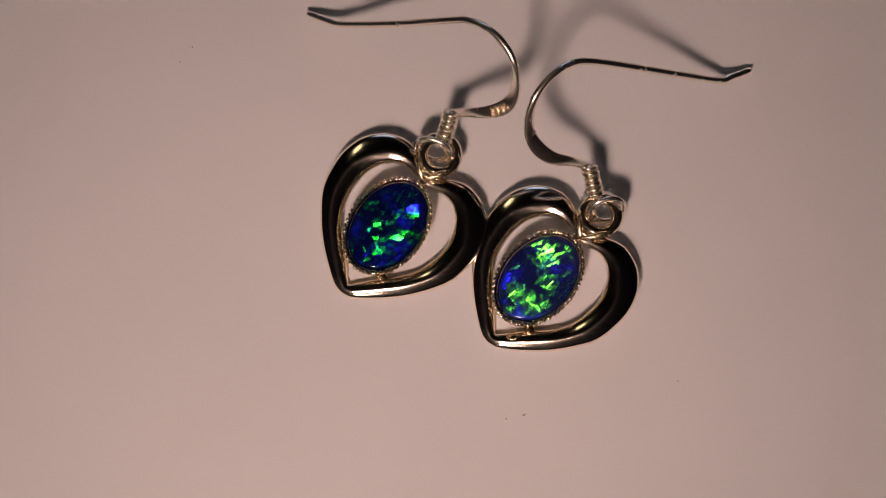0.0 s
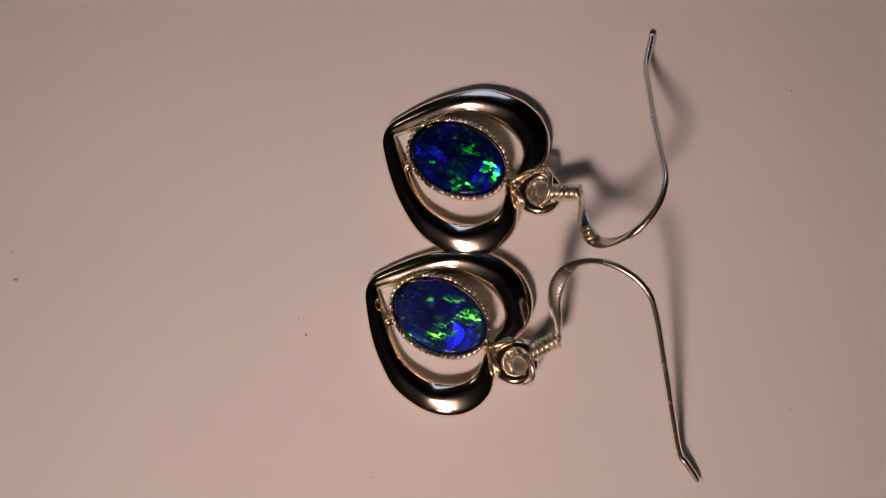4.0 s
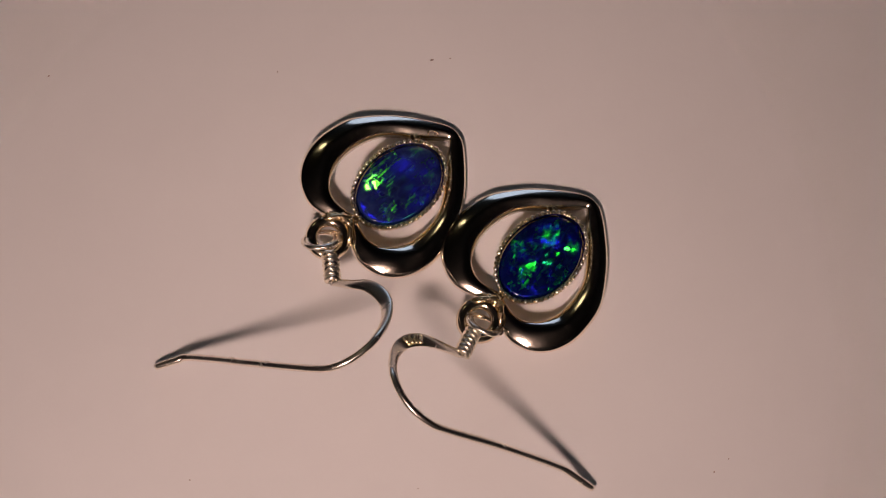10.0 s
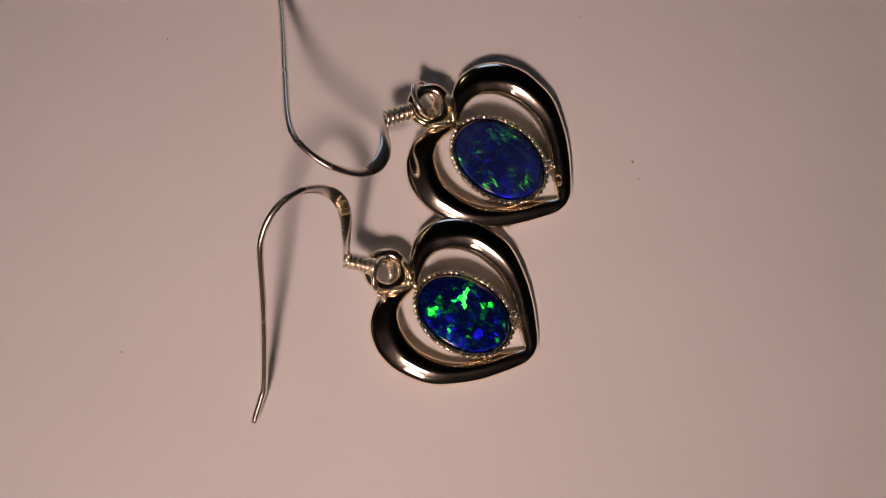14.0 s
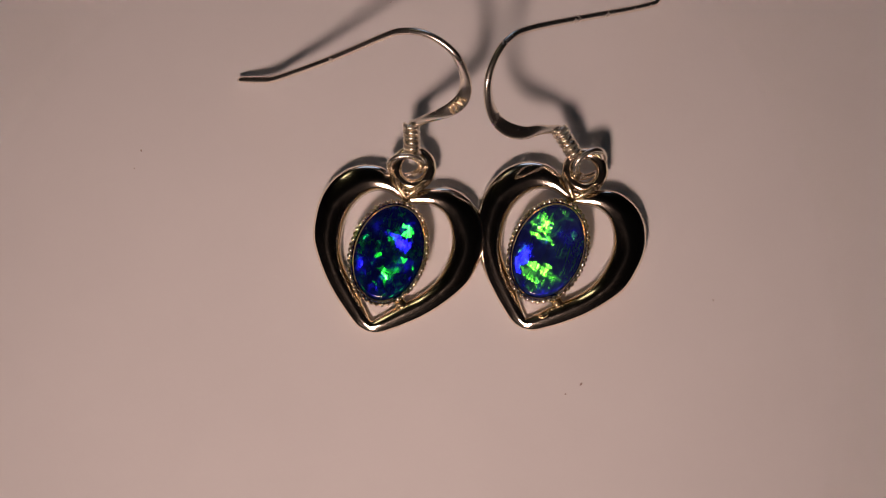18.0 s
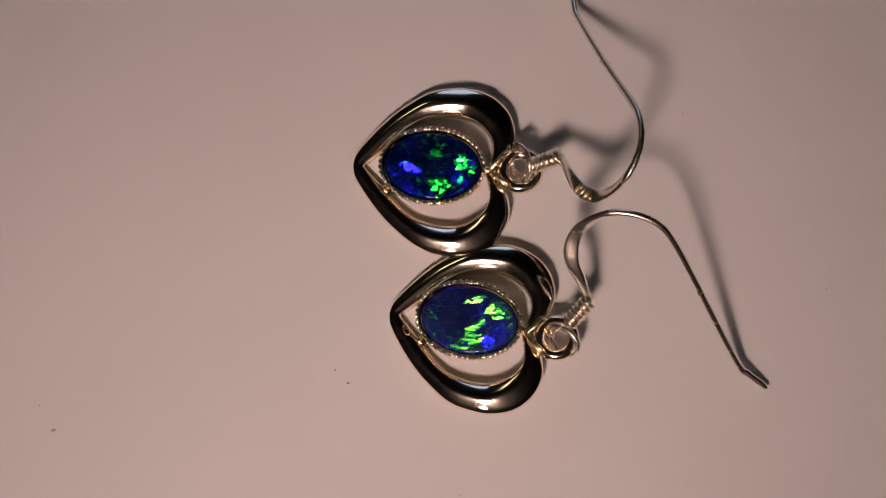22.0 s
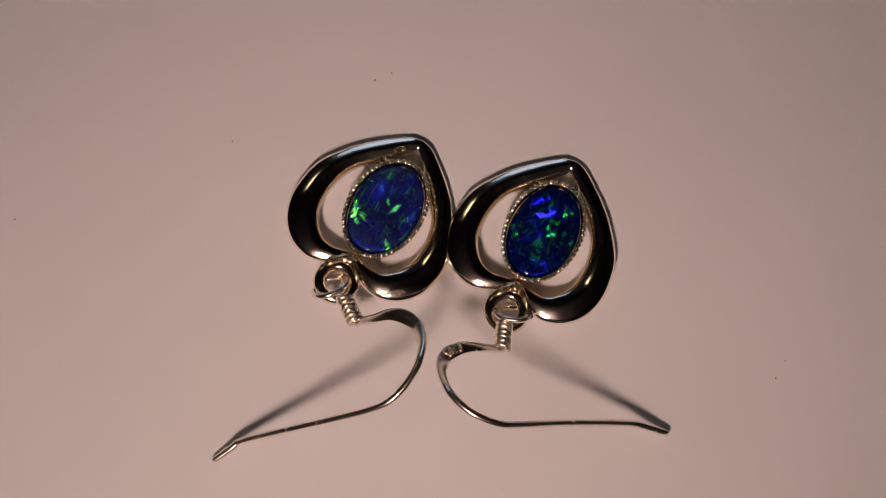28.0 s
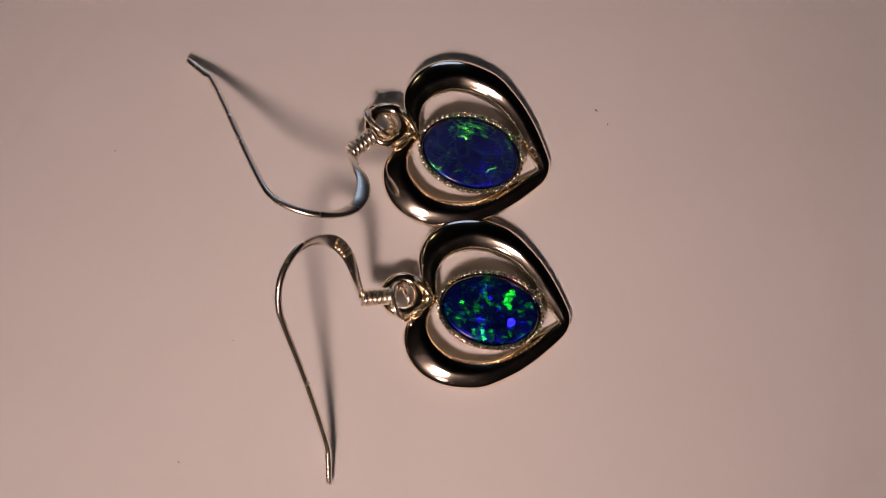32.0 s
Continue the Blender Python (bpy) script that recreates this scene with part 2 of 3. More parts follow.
DARK_BLUE = ((0.82, 0.92, 0.7, 0.45, 30, 332), (-1.83, -1.31, 0.37, 0.41, 25, 348), (0.27, -1.45, 1.23, 0.37, 74, 62), (-0.72, -2.16, 0.25, 0.53, 152, 115),
             (0.41, -1.31, 1.15, 0.33, 42, 170), (0.77, -0.31, 0.37, 0.49, 178, 140), (-0.58, -1.72, 0.37, 0.25, 70, 233))
PALE_GREEN = ((-1.5, 2.0, 0.41, 0.7, 46, 4), (0.8, -2.19, 0.99, 0.41, 46, 4), (-1.08, 2.09, 0.37, 0.74, 36, 35), (-0.96, 1.87, 0.78, 0.37, 125, 62),
              (1.19, 0.4, 0.41, 0.45, 104, 62), (1.34, 0.76, 0.7, 0.49, 147, 85), (-1.01, 1.78, 0.74, 0.29, 129, 87), (1.62, 0.62, 0.62, 0.70, 153, 111),
              (1.62, 0.62, 0.50, 0.68, 2, 150), (1.95, 0.6, 0.6, 0.35, 91, 190), (1.65, 1.38, 0.80, 0.45, 95, 233), (-0.38, -2.35, 0.33, 0.74, 93, 271),
              (-0.27, 1.35, 0.37, 0.41, 133, 271), (-1.09, 1.75, 0.58, 0.53, 6, 325), (0.2, -2.43, 0.82, 0.49, 6, 325))
PALE_BLUE = ((-1.48, -0.8, 0.33, 0.62, 10, 329), (0.41, 1.68, 0.41, 0.62, 127, 85), (-1.65, -1.64, 0.33, 0.66, 175, 113),
             (-2.06, -1.49, 0.21, 0.45, 49, 8))
# and the smaller ones
DARK_GREEN_CHIPS = ((1.88, 0.82, 0.41, 0.45, 37, 0), (1.11, 0.08, 0.41, 0.37, 37, 0), (0.67, -1.75, 0.78, 0.37, 47, 0), (-0.74, -0.24, 0.41, 0.41, 37, 0),
                    (-0.96, 0.17, 0.41, 0.41, 95, 58), (1.41, 0.64, 0.7, 0.49, 95, 58), (-0.31, 2.2, 0.53, 0.53, 95, 58), (-0.16, 1.26, 0.41, 0.86, 170, 133),
                    (2.02, 0.68, 0.62, 0.37, 150, 133), (0.84, -2.04, 0.78, 0.58, 84, 207), (-0.17, 1.17, 0.86, 0.37, 89, 207), (-1.91, 0.23, 0.95, 0.37, 94, 207),
                    (0.57, -1.41, 0.78, 0.37, 32, 340), (0.81, 1.88, 0.45, 0.45, 17, 340), (1.11, -1.14, 0.37, 0.62, 81, 244), (-1.75, 0.22, 0.74, 0.37, 112, 244))
DARK_BLUE_CHIPS = ((0.72, 2.0, 0.53, 0.37, 37, 0), (-1.77, -1.12, 0.33, 0.41, 37, 0), (0.24, -1.64, 1.19, 0.41, 65, 58), (-0.46, 2.92, 0.41, 0.62, 95, 58),
                   (-0.58, -1.89, 0.37, 0.53, 140, 133), (0.8, -0.36, 0.37, 0.41, 170, 133), (0.41, 1.11, 0.74, 0.41, 167, 340), (-1.8, -1.07, 0.41, 0.37, 17, 340),
                   (1.31, -1.92, 0.99, 0.37, 37, 170), (-0.57, -1.69, 0.41, 0.33, 102, 244))
PALE_GREEN_CHIPS = ((-1.02, 1.98, 0.66, 0.41, 120, 58), (0.49, 0.39, 0.74, 0.25, 145, 58), (-1.82, 0.61, 0.82, 0.25, 125, 58), (1.88, 0.02, 0.66, 0.29, 110, 58),
                    (1.65, 0.46, 0.66, 0.78, 175, 133), (-1.44, -0.28, 0.49, 0.29, 15, 133), (1.7, 1.25, 0.80, 0.46, 53, 207), (2.26, -1.01, 0.86, 0.25, 48, 207),
                    (-1.13, 1.53, 0.66, 0.95, 42, 340), (0.27, 3.19, 0.37, 0.41, 22, 340), (0.04, -1.75, 0.95, 0.53, 2, 340), (1.55, -2.24, 0.53, 0.58, 22, 340),
                    (-1.02, 2.05, 0.58, 1.11, 42, 0), (1.05, 0.28, 0.62, 0.62, 42, 0), (-0.16, -1.84, 0.99, 0.37, 12, 0), (1.65, 0.76, 0.41, 0.58, 106, 244))
PALE_BLUE_CHIPS = ((1.32, 1.56, 0.41, 0.37, 100, 58), (-1.51, -1.1, 0.37, 0.53, 175, 133), (-1.54, -1.06, 0.41, 0.66, 172, 340), (-1.65, -1.63, 0.29, 0.62, 12, 0))
OPAL_DARK = opal_material("dark_opal", 0.0, (0.001, 0.002, 0.018), (0.002, 0.005, 0.055), (0.001, 0.006, 0.012), -42.4, (0.006, 0.50, 0.016), DARK_GREEN + DARK_GREEN_CHIPS, (0.002, 0.002, 0.30), DARK_BLUE + DARK_BLUE_CHIPS, 1.5, 1.6, 0.15, 1.02, 0.46, 0.06)
OPAL_PALE = opal_material("blue_opal", 0.031, (0.005, 0.008, 0.050), (0.015, 0.023, 0.108), (0.006, 0.013, 0.018), -47.0, (0.026, 0.27, 0.012), PALE_GREEN + PALE_GREEN_CHIPS, (0.002, 0.003, 0.32), PALE_BLUE + PALE_BLUE_CHIPS, 1.9, 3.6, 0.11, 1.36, 0.28, 0.075)
DUST = plain_material("dust", (0.50, 0.42, 0.38), 0.9, 4000.0)
TABLE_WOOD = plain_material("dark_table", (0.10, 0.08, 0.07), 0.5)
WALL_PAINT = plain_material("dim_wall", (0.20, 0.19, 0.18), 0.8, 2.0)
PLASTIC = plain_material("black_plastic", (0.03, 0.03, 0.03), 0.5, 60.0)


# ---- mesh helpers ----
def part(name, bm, mat, parent=None, label="", smooth=True):
    bmesh.ops.recalc_face_normals(bm, faces=bm.faces)
    data = bpy.data.meshes.new(name)
    bm.to_mesh(data)
    bm.free()
    data.materials.append(mat)
    for poly in data.polygons:
        poly.use_smooth = smooth
    ob = new(name, data)
    if parent is not None:
        ob.parent = parent
    if label:
        ob["label"] = label
    return ob


def spline(points, count, closed=False):
    """A smooth curve through a few points (Catmull-Rom), evenly sampled."""
    pts = [Vector((*p, 0.0)) if len(p) == 2 else Vector(p) for p in points]
    n = len(pts)
    spans = n if closed else n - 1
    fine = []
    for i in range(spans):
        if closed:
            a, b, c, d = (pts[(i + k) % n] for k in (-1, 0, 1, 2))
        else:
            b, c = pts[i], pts[i + 1]
            a = pts[i - 1] if i else b * 2 - c
            d = pts[i + 2] if i + 2 < n else c * 2 - b
        for k in range(24):
            t = k / 24
            fine.append(0.5 * (2 * b + (c - a) * t + (2 * a - 5 * b + 4 * c - d) * t * t + (3 * b - a - 3 * c + d) * t ** 3))
    if not closed:
        fine.append(pts[-1])
    lengths = np.concatenate([[0.0], np.cumsum([(q - p).length for p, q in zip(fine, fine[1:])])])
    steps = np.linspace(0, lengths[-1], count)
    xyz = np.array([tuple(p) for p in fine])
    return [Vector([float(np.interp(s, lengths, xyz[:, k])) for k in range(3)]) for s in steps]


def sweep(bm, path, across, sizes, sides=12, closed=False, square=None):
    """Sweep an ellipse along path. across: the direction of its first axis; sizes: (along across, other) per point."""
    rings = []
    n = len(path)
    for i, p in enumerate(path):
        if closed:
            tangent = path[(i + 1) % n] - path[i - 1]
        else:
            tangent = path[min(i + 1, n - 1)] - path[max(i - 1, 0)]
        tangent.normalize()
        w = across(i) if callable(across) else across
        u = (w - tangent * w.dot(tangent)).normalized()
        v = tangent.cross(u)
        a, b = sizes(i / (n - 1))
        power = square(i / (n - 1)) if square else 1.0
        ring = []
        for k in range(sides):
            c, d = math.cos(k * math.tau / sides), math.sin(k * math.tau / sides)
            ring.append(bm.verts.new(p + u * (a * math.copysign(abs(c) ** power, c)) + v * (b * d)))
        rings.append(ring)
    for i in range(n if closed else n - 1):
        r, s = rings[i], rings[(i + 1) % n]
        for k in range(sides):
            bm.faces.new((r[k], r[(k + 1) % sides], s[(k + 1) % sides], s[k]))
    if not closed:
        for ring, inner in ((rings[0], path[0] - (path[1] - path[0]).normalized() * sizes(0)[0] * 0.5),
                            (rings[-1], path[-1] + (path[-1] - path[-2]).normalized() * sizes(1)[0] * 0.5)):
            tip = bm.verts.new(inner)
            for k in range(sides):
                bm.faces.new((ring[k], ring[(k + 1) % sides], tip))


def box(bm, lo, hi):
    m = Matrix.Translation((Vector(lo) + Vector(hi)) / 2) @ Matrix.Diagonal((*(Vector(hi) - Vector(lo)), 1))
    bmesh.ops.create_cube(bm, size=1.0, matrix=m)


def lathe(bm, profile, sides=96):
    """Turn a profile of (radius, height) about z; it begins and ends on the axis."""
    rings = []
    for r, z in profile:
        if r == 0:
            rings.append([bm.verts.new((0, 0, z))])
        else:
            rings.append([bm.verts.new((r * math.cos(k * math.tau / sides), r * math.sin(k * math.tau / sides), z)) for k in range(sides)])
    for a, b in zip(rings, rings[1:]):
        for k in range(sides):
            j = (k + 1) % sides
            face = [a[k % len(a)], a[j % len(a)], b[j % len(b)], b[k % len(b)]]
            bm.faces.new(list(dict.fromkeys(face)))


# ---- the setting ----
def room():
    for name, lo, hi in (("floor", (-1.7, -1.7, -0.86), (1.7, 1.7, -0.78)),
                         ("ceiling", (-1.7, -1.7, 1.60), (1.7, 1.7, 1.68)),
                         ("wall_north", (-1.7, 1.6, -0.78), (1.7, 1.7, 1.60)),
                         ("wall_south", (-1.7, -1.7, -0.78), (1.7, -1.6, 1.60)),
                         ("wall_east", (1.6, -1.6, -0.78), (1.7, 1.6, 1.60)),
                         ("wall_west", (-1.7, -1.6, -0.78), (-1.6, 1.6, 1.60))):
        bm = bmesh.new()
        box(bm, lo, hi)
        tagged(part(name, bm, WALL_PAINT, smooth=False), "plain dim painted surface closing the dark room", name.split("_")[0], kind="structure")


def table():
    thing = tagged(new("table"), "dark wooden table under the small turntable", "table")
    thing.location = (0, 0, -0.78)
    bm = bmesh.new()
    box(bm, (-0.6, -0.4, 0.71), (0.6, 0.4, 0.742))
    bmesh.ops.bevel(bm, geom=bm.edges[:], offset=0.004, segments=2, affect="EDGES")
    part("tabletop", bm, TABLE_WOOD, thing)
    for x in (-0.55, 0.55):
        for y in (-0.35, 0.35):
            bm = bmesh.new()
            box(bm, (x - 0.025, y - 0.025, 0.0), (x + 0.025, y + 0.025, 0.71))
            part("leg", bm, TABLE_WOOD, thing, smooth=False)


def turntable():
    base = tagged(new("motor_base"), "round black plastic motor base on the table", "turntable base")
    base.location = (0, 0, -0.038)
    bm = bmesh.new()
    lathe(bm, [(0, 0), (0.062, 0), (0.065, 0.003), (0.065, 0.024), (0.062, 0.027), (0, 0.027)])
    part("housing", bm, PLASTIC, base)
    bm = bmesh.new()
    lathe(bm, [(0, 0.027), (0.012, 0.027), (0.012, 0.033), (0, 0.033)], 32)
    part("spindle", bm, PLASTIC, base)
    plate = tagged(new("turntable_plate"), "round matte white turntable plate with a few dust specks", "turntable plate")
    bm = bmesh.new()
    lathe(bm, [(0, -0.005), (0.088, -0.005), (0.090, -0.0035), (0.090, -0.0008), (0.0892, 0.0), (0.05, 0.0), (0, 0.0)], 128)
    part("disc", bm, CARD, plate)
    # specks of dust and lint that turn with the plate: place and size in millimetres
    for x, y, size, turn in ((3.08, -13.12, 0.32, 20), (-7.29, -32.03, 0.40, 70), (-3.0, 26.1, 0.22, 10), (31.18, -10.58, 0.25, 40), (-9.35, -31.75, 0.2, 120),
                             (-18.7, 16.0, 0.22, 80), (1.76, -13.3, 0.2, 150), (2.51, 18.24, 0.14, 30), (-19.7, 15.0, 0.16, 60), (18.97, 18.44, 0.2, 0), (14.37, -11.69, 0.18, 90)):
        bm = bmesh.new()
        bmesh.ops.create_icosphere(bm, subdivisions=2, radius=1.0)
        for v in bm.verts:
            v.co *= 1.0 + 0.55 * noise.noise(v.co * 1.7 + Vector((x, y, size * 9)))
        bm.transform(pose(x * MM, y * MM, size * 0.09 * MM, 0, 0, turn) @ Matrix.Diagonal((size * 0.42 * MM, size * 0.24 * MM, size * 0.13 * MM, 1)))
        part("dust_speck", bm, DUST, plate, "tiny dark speck of dust")
    return plate


# ---- earrings ----
HEART_OUTER = ((0.0, 4.55), (0.7, 4.85), (1.7, 5.3), (2.95, 5.52), (4.4, 5.05), (5.5, 4.0), (6.1, 2.6), (6.2, 1.1), (5.8, -0.9), (4.55, -2.8), (3.3, -4.15), (1.9, -5.3), (0.8, -6.03), (0.0, -6.2))
HEART_INNER = ((0.0, 3.45), (0.75, 3.72), (1.75, 3.90), (2.7, 3.62), (3.42, 2.85), (3.88, 1.7), (3.93, 0.3), (3.55, -1.25), (2.7, -2.5), (1.65, -3.5), (0.8, -4.45), (0.12, -5.2), (0.0, -5.28))


RISE = 0.205


def heart_frame(parent, m):
    outer = spline(HEART_OUTER, 90)
    inner = spline(HEART_INNER, 90)
    outer += [Vector((-p.x, p.y, 0)) for p in outer[-2:0:-1]]
    inner += [Vector((-p.x, p.y, 0)) for p in inner[-2:0:-1]]
    bm = bmesh.new()
    rows = []
    steps = 26
    for o, foot in zip(outer, inner):
        # the inner wall leans: its upper edge stands back from its foot
        i = foot + (o - foot).normalized() * 0.05
        # the outer wall is undercut, so that only its upper edge shows from above
        under = o + (foot - o).normalized() * 0.22
        row = [bm.verts.new((*under.xy, 0.0)), bm.verts.new((*o.xy, 0.34))]
        wide = (o - i).length
        for k in range(1, steps):
            u = 0.5 - 0.5 * math.cos(math.pi * k / steps)
            p = o.lerp(i, u)
            # two flanks and a rounded ridge, which runs nearer to the inner edge on top of the lobes
            lobe = min(1.0, max(0.0, (p.y - 1.8) / 1.6))
            crest = 0.52 + 0.10 * lobe
            s = abs(u - crest) / (crest if u < crest else 1 - crest)
            roof = RISE * wide * (1 - (s * s + 0.006) ** 0.66 * (1.0 if u < crest else 1 - 0.5 * lobe))
            row.append(bm.verts.new((p.x, p.y, 0.38 + roof + 0.20 * (1 - s ** 12))))
        row += [bm.verts.new((*i.xy, 0.34)), bm.verts.new((*foot.xy, 0.0))]
        rows.append(row)
    for a, b in zip(rows, rows[1:] + rows[:1]):
        for k in range(len(a)):
            j = (k + 1) % len(a)
            bm.faces.new((a[k], a[j], b[j], b[k]))
    bmesh.ops.scale(bm, vec=(MM, 1.003 * MM, MM), verts=bm.verts)
    ob = part("heart_frame", bm, HEART_METAL, parent)
    ob.matrix_basis = m
    return ob


def oval(a, b, z, count):
    return [Vector((a * math.cos(k * math.tau / count), b * math.sin(k * math.tau / count), z)) for k in range(count)]


def bezel(parent, m):
    bm = bmesh.new()
    rings = []
    for a, b, z in ((2.3, 3.3, 0.1), (2.76, 3.82, 0.1), (2.80, 3.86, 0.94), (2.77, 3.83, 1.06), (2.65, 3.71, 1.07), (2.59, 3.64, 0.98), (2.56, 3.60, 0.3), (2.42, 3.44, 0.12), (2.15, 3.15, 0.11)):
        rings.append([bm.verts.new(p) for p in oval(a, b, z, 96)])
    for r, s in zip(rings, rings[1:]):
        for k in range(96):
            bm.faces.new((r[k], r[(k + 1) % 96], s[(k + 1) % 96], s[k]))
    bmesh.ops.scale(bm, vec=(MM, MM, MM), verts=bm.verts)
    bm.transform(m)
    ob = part("bezel", bm, BEZEL_METAL, parent, "beaded gold oval bezel")
    bm = bmesh.new()
    bmesh.ops.create_icosphere(bm, subdivisions=2, radius=0.2 * MM)
    bead = part("bead", bm, BEAD_METAL, ob)
    count = 51
    marks = spline(oval(2.71, 3.77, 1.2, 48), count + 1, closed=True)[:count]
    spots = [m @ (p * MM) for p in marks]
    bead.location = spots[0]
    for p in spots[1:]:
        other = bead.copy()
        scene.collection.objects.link(other)
        other.location = p
    return ob


def opal(parent, m, mat, label):
    bm = bmesh.new()
    rows = [[bm.verts.new((0, 0, 1.08))]]
    for k in range(1, 13):
        s = k / 12
        z = 1.08 - 0.02 * s ** 2 - 0.10 * s ** 6
        rows.append([bm.verts.new(p) for p in oval(2.43 * s, 3.47 * s, z, 64)])
    rows.append([bm.verts.new(p) for p in oval(2.43, 3.47, 0.3, 64)])
    for a, b in zip(rows, rows[1:]):
        for k in range(64):
            j = (k + 1) % 64
            bm.faces.new(list(dict.fromkeys((a[k % len(a)], a[j % len(a)], b[j], b[k]))))
    bmesh.ops.scale(bm, vec=(MM, MM, MM), verts=bm.verts)
    ob = part("opal", bm, mat, parent, label)
    ob.matrix_basis = m
    return ob


def post(parent, m, a, b, width):
    """A small bar that ties the bezel to the frame."""
    bm = bmesh.new()
    path = [Vector(a).lerp(Vector(b), k / 4) for k in range(5)]
    sweep(bm, path, Vector((0, 0, 1)), lambda t: (0.34, width), 10)
    bmesh.ops.scale(bm, vec=(MM, MM, MM), verts=bm.verts)
    bm.transform(m)
    return part("post", bm, BEZEL_METAL, parent, "small gold bar holding the bezel")


def solder(parent, m, spot, size):
    """A small rough lump where two pieces are joined."""
    bm = bmesh.new()
    bmesh.ops.create_icosphere(bm, subdivisions=3, radius=1.0)
    for v in bm.verts:
        v.co *= 1.0 + 0.35 * noise.noise(v.co * 1.9 + Vector(spot) * 3)
    bm.transform(m @ Matrix.Scale(MM, 4) @ Matrix.Translation(spot) @ Matrix.Diagonal((*size, 1)))
    return part("solder", bm, SOLDER, parent, "rough lump of gold solder")


def torus(bm, centre, u, v, radius, wire, count=40):
    path = [centre + (u * math.cos(k * math.tau / count) + v * math.sin(k * math.tau / count)) * radius for k in range(count)]
    normal = u.cross(v)
    sweep(bm, path, normal, lambda t: (wire, wire), 12, closed=True)


def ear_wire(parent, ring, coil_end, along, arch, profile, stamped, turned):
    """The hook (in its own plane), with the flattened bend, the loop and the wound coil. In millimetres, in the earring's space."""
    normal = along.cross(arch).normalized()
    flat = spline(profile, 120)
    path = [coil_end + along * p.x + arch * p.y for p in flat]
    # the flattened bend is pressed a little out of the hook's plane
    for i, p in enumerate(path):
        off = i / (len(path) - 1) - 0.165
        if abs(off) < 0.15:
            p.z -= (0.5 if stamped else 0.4) * math.sin(math.tau * off / 0.30)

    def sizes(t):
        squash = math.exp(-((t - 0.165) / 0.105) ** 2)
        kick = min(1.0, (1 - t) / 0.02)
        return 0.265 - 0.13 * squash, (0.265 + 0.27 * squash) * (0.75 + 0.25 * kick)
    face = (normal if normal.z > 0 else -normal) + Vector((0, 0, 0.28))
    bm = bmesh.new()
    sweep(bm, path, face, sizes, 20, square=lambda t: 1.0 - 0.36 * math.exp(-((t - 0.165) / 0.12) ** 2))
    bmesh.ops.scale(bm, vec=(MM, MM, MM), verts=bm.verts)
    hook = part("hook", bm, WIRE_METAL, parent, "bent silver ear wire with a flattened bend")
    if stamped:
        for k in range(4):
            i = 16 + 2 * k
            run = (path[i + 1] - path[i]).normalized()
            wide = run.cross(normal).normalized()
            up_face = face.normalized()
            mid = path[i] + up_face * 0.15
            bm = bmesh.new()
            sweep(bm, [mid + wide * d + run * (0.08 * math.sin(d * 9 + k)) for d in (-0.32, -0.16, 0.0, 0.16, 0.32)], run, lambda t: (0.15, 0.10), 8)
            bmesh.ops.scale(bm, vec=(MM, MM, MM), verts=bm.verts)
            part("stamp", bm, SOLDER, hook, "worn stamped mark")
    axis = (coil_end - ring).normalized()
    side = axis.cross(Vector((0, 0, 1))).normalized()
    up = side.cross(axis)
    # the wire's eye runs through the bail and stands out on one side of it
    bm = bmesh.new()
    for out in (0.36, 0.64):
        torus(bm, ring + side * (out * turned) + axis * 0.22 + up * 0.1, side, (axis * 0.84 + up * 0.54).normalized(), 1.14, 0.19)
    bmesh.ops.scale(bm, vec=(MM, MM, MM), verts=bm.verts)
    part("loop", bm, WIRE_METAL, hook)
    length = 2.15
    start = coil_end - axis * length
    turns = 5.5
    helix = []
    for k in range(int(turns * 20) + 1):
        a = k / 20 * math.tau
        helix.append(start + axis * (length * k / (turns * 20)) + (side * math.cos(a) + up * math.sin(a)) * (0.46 + 0.03 * math.sin(k * 0.31)))
    bm = bmesh.new()
    sweep(bm, helix, axis, lambda t: (0.19, 0.19), 10)
    bmesh.ops.scale(bm, vec=(MM, MM, MM), verts=bm.verts)
    part("coil", bm, COIL_METAL, hook, "tightly wound silver wire coil")
    core = [start + axis * (-0.25 + k * (length + 0.30) / 6) for k in range(7)]
    bm = bmesh.new()
    sweep(bm, core, side, lambda t: (0.3, 0.3), 10)
    bmesh.ops.scale(bm, vec=(MM, MM, MM), verts=bm.verts)
    part("wire_stem", bm, WIRE_METAL, hook)
    return hook


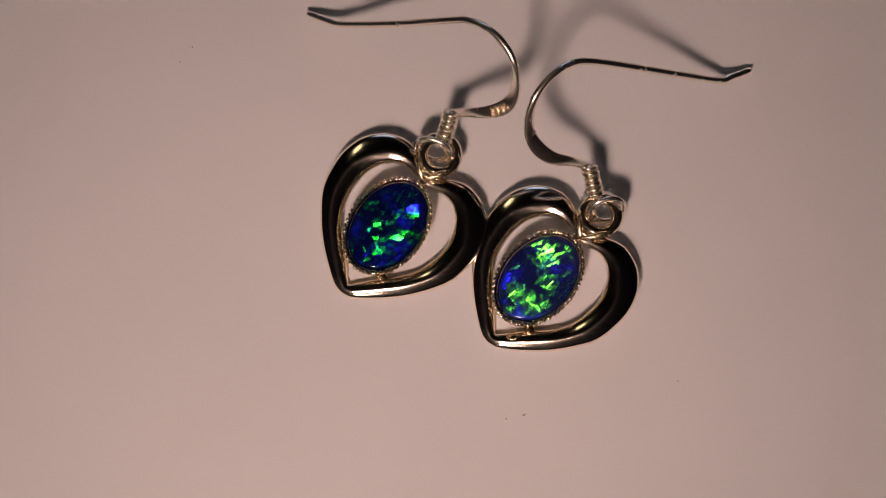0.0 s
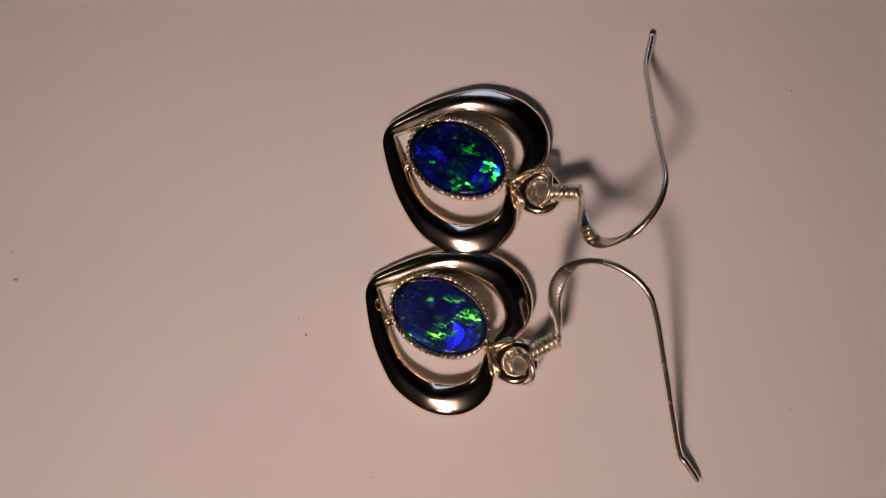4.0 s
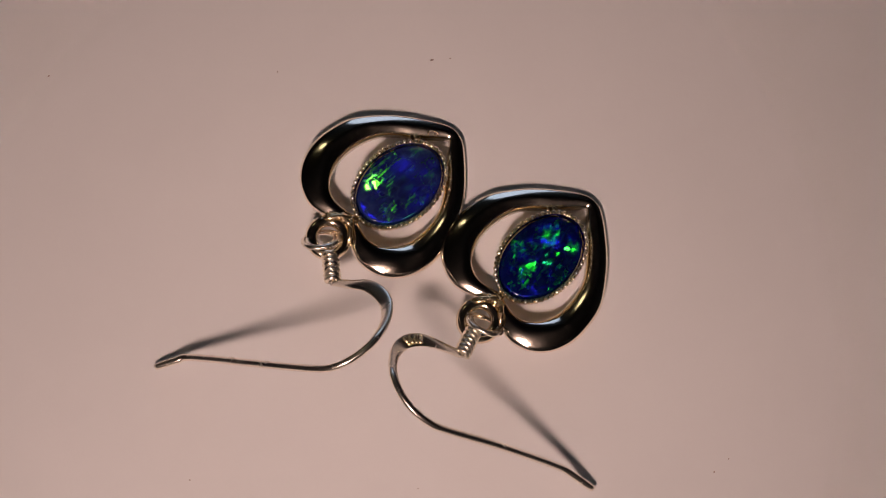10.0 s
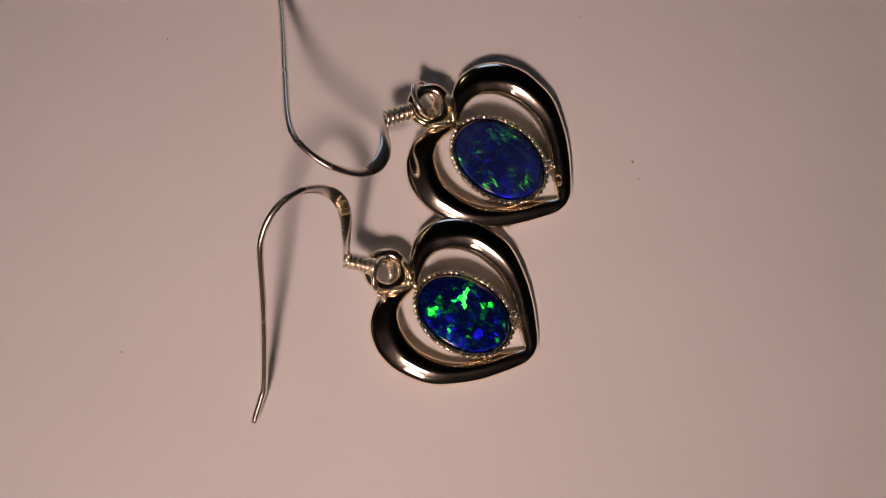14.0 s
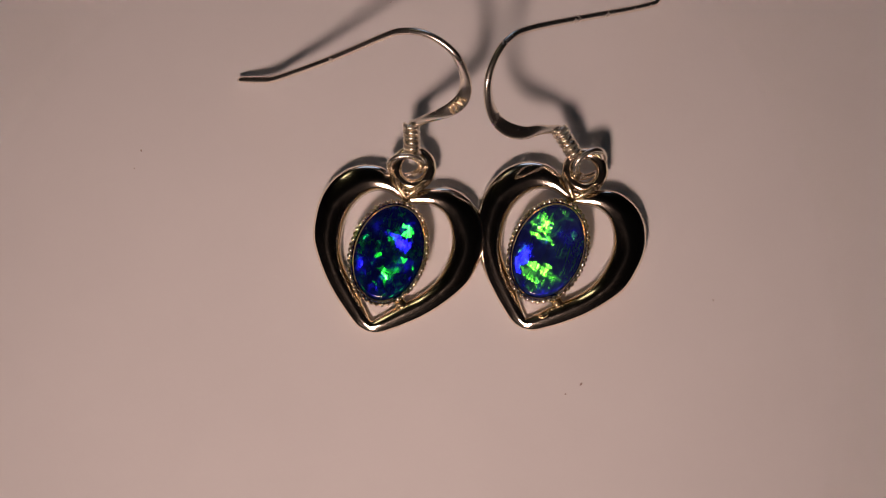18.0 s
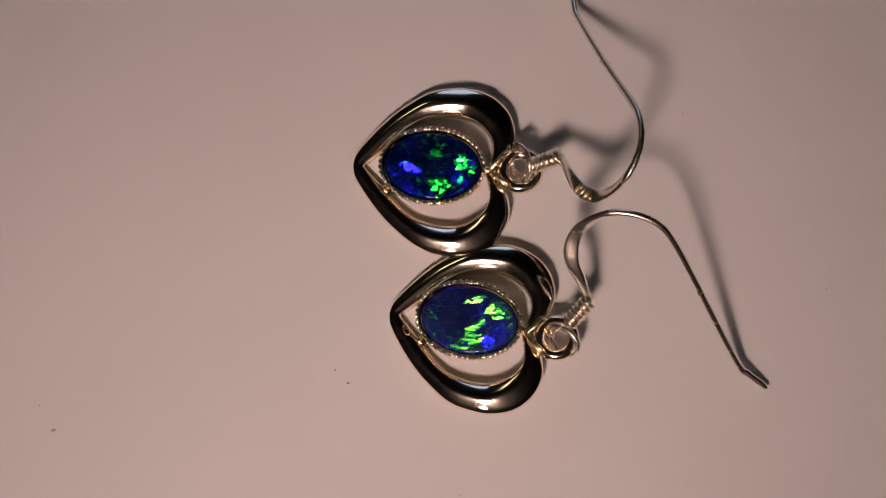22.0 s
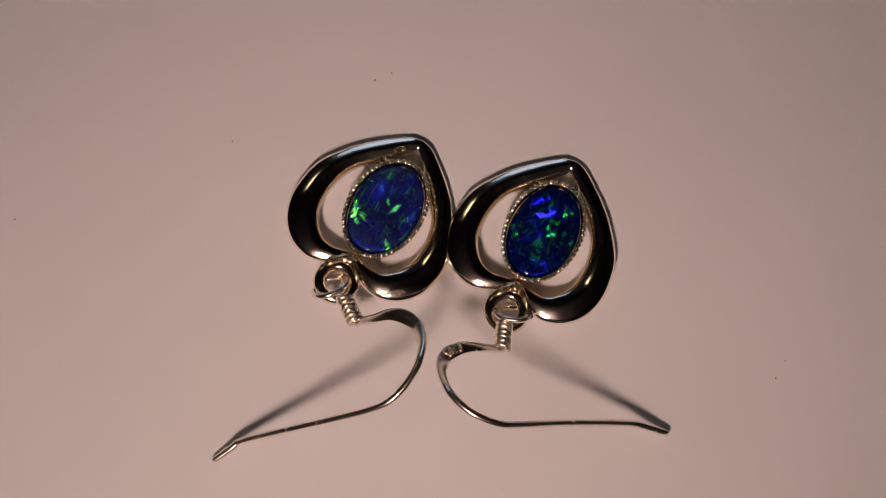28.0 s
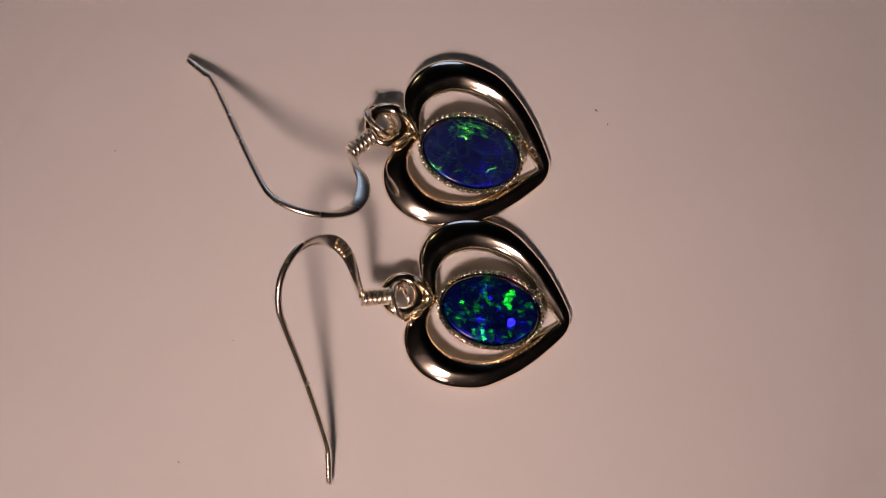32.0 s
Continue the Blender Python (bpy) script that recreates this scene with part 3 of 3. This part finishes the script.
def earring(label, stone, mat, spot, heading, tilt, lean, aside, bail_x, wire, burr=None):
    """spot: the middle of the heart on the plate, in millimetres; heading: where its top points, in degrees from +y."""
    thing = tagged(new("earring"), label, "earring", "pair of opal earrings")
    thing.location = (spot[0] * MM, spot[1] * MM, 0.0)
    rise = 6.2 * math.sin(radians(tilt)) + 0.02
    m = pose(0, 0, rise * MM, 0, 0, heading) @ pose(0, 0, 0, tilt, 0, 0) @ pose(0, 0, 0, 0, lean, 0)
    heart_frame(thing, m)
    seat = m @ pose(aside * MM, -0.30 * MM, 0)
    bezel(thing, seat)
    opal(thing, seat, mat, stone)
    post(thing, m, (1.25, -3.15, 0.45), (1.85, -3.65, 0.45), 0.42)
    post(thing, m, (-1.45, -3.15, 0.45), (-1.95, -3.65, 0.45), 0.36)
    solder(thing, m, (1.62, -3.62, 0.72), (0.30, 0.20, 0.16))
    solder(thing, m, (-1.72, -3.52, 0.72), (0.26, 0.18, 0.16))
    post(thing, m, (aside, 3.4, 0.75), (bail_x * 0.5, 4.1, 0.75), 0.30)
    mm_m = Matrix.Translation((0, 0, rise)) @ m.to_3x3().to_4x4()
    ring = mm_m @ Vector((bail_x, 6.08, 0.7))
    x, y = (mm_m.to_3x3() @ Vector(v) for v in ((1, 0, 0), (0, 1, 0)))
    bm = bmesh.new()
    torus(bm, ring, x, y, 1.24, 0.44, 56)
    bmesh.ops.scale(bm, vec=(MM, MM, MM), verts=bm.verts)
    part("bail", bm, BAIL_METAL, thing, "thick round gold bail ring")
    # a wishbone of wire along the notch holds the bail; one arm is doubled
    for side, lift in ((-1, 0.0), (1, 0.0), (1, 0.36)):
        path = [mm_m @ Vector(p) for p in ((bail_x * 0.6 + side * (0.02 + lift), 3.95 + lift * 0.8, 1.0), (bail_x + side * (0.5 + lift * 0.6), 4.42 + lift * 0.8, 1.2),
                                           (bail_x + side * 1.05, 4.98 + lift * 0.7, 1.16), (bail_x + side * 1.38, 5.45 + lift * 0.4, 0.82))]
        bm = bmesh.new()
        sweep(bm, spline(path, 16), Vector((0, 0, 1)), lambda t: (0.17, 0.22 - 0.05 * t), 10)
        bmesh.ops.scale(bm, vec=(MM, MM, MM), verts=bm.verts)
        part("strap", bm, SOLDER, thing, "small gold strap holding the bail")
    solder(thing, m, (bail_x * 0.7 + 0.12, 4.30, 1.02), (0.62, 0.34, 0.30))
    if burr:
        bm = bmesh.new()
        curl = [Vector((0.25 * math.cos(k * 0.45) + 0.035 * k, 0.17 * math.sin(k * 0.45), 0.0)) for k in range(18)]
        sweep(bm, curl, Vector((0, 0, 1)), lambda t: (0.045, 0.045), 6)
        bm.transform(pose(burr[0], burr[1], 0.84, 0, 0, 40))
        bmesh.ops.scale(bm, vec=(MM, MM, MM), verts=bm.verts)
        bm.transform(m)
        part("burr", bm, SOLDER, thing, "fine curled burr left on the metal")
    coil_end, along, arch, profile = wire
    off = Vector((spot[0], spot[1], 0))
    ear_wire(thing, ring + Vector((0, 0, 0.35)), Vector(coil_end) - off, Vector(along).normalized(), Vector(arch).normalized(), profile, mat is OPAL_DARK, -1 if mat is OPAL_DARK else 1)
    return thing


WIRE_A = ((-0.16, 8.72, 3.66), (-0.721, 0.654, -0.231), (0.296, 0.591, 0.750),
          ((0, 0), (-1.16, 0.8), (-2.75, 1.95), (-3.85, 3.5), (-4.1, 5.35), (-3.5, 6.95), (-2.4, 7.95), (-0.9, 8.4), (0.78, 8.1), (2.14, 7.26), (6.11, 4.18), (10.5, 1.1), (11.8, 0.52), (13.66, 0)))
WIRE_B = ((9.27, 3.97, 3.54), (0.869, 0.447, -0.212), (-0.190, 0.697, 0.692),
          ((0, 0), (-1.35, 1.28), (-2.47, 2.19), (-3.3, 3.55), (-3.6, 5.1), (-3.3, 6.55), (-2.45, 7.75), (-1.3, 8.45), (0.0, 8.75), (1.2, 8.6), (2.4, 7.95), (4.75, 6.19), (11.45, 0.92), (12.78, 0.36), (14.5, 0)))

room()
table()
PLATE = turntable()
DARK = earring("heart earring with a dark blue-green opal, lying on the turntable", "dark opal flashing green and blue", OPAL_DARK,
               (-5.10, 1.40), -42.4, 4.8, 0.0, -0.22, -0.35, WIRE_A)
PALE = earring("heart earring with a milky blue opal, touching its twin", "milky blue opal with green flecks", OPAL_PALE,
               (5.46, -3.48), -47.0, 5.2, 0.0, -0.32, 0.0, WIRE_B, (0.8, -4.95))


# ---- what turns ----
def angle(t):
    """The turntable's turn in degrees: clockwise from above, a little uneven in each round."""
    p = radians(18.911) * t
    sway = 0.00754 * (math.cos(p) - 1) + 0.02448 * math.sin(p) - 0.00546 * (math.cos(2 * p) - 1) - 0.00259 * math.sin(2 * p)
    return -math.degrees(p + sway)


def motions():
    times = [k * 0.25 for k in range(129)]
    for thing in (PLATE, DARK, PALE):
        rest = Matrix.Translation(thing.location)
        walk(thing, [(t, pose(0, 0, 0, 0, 0, angle(t)) @ rest) for t in times])


motions()
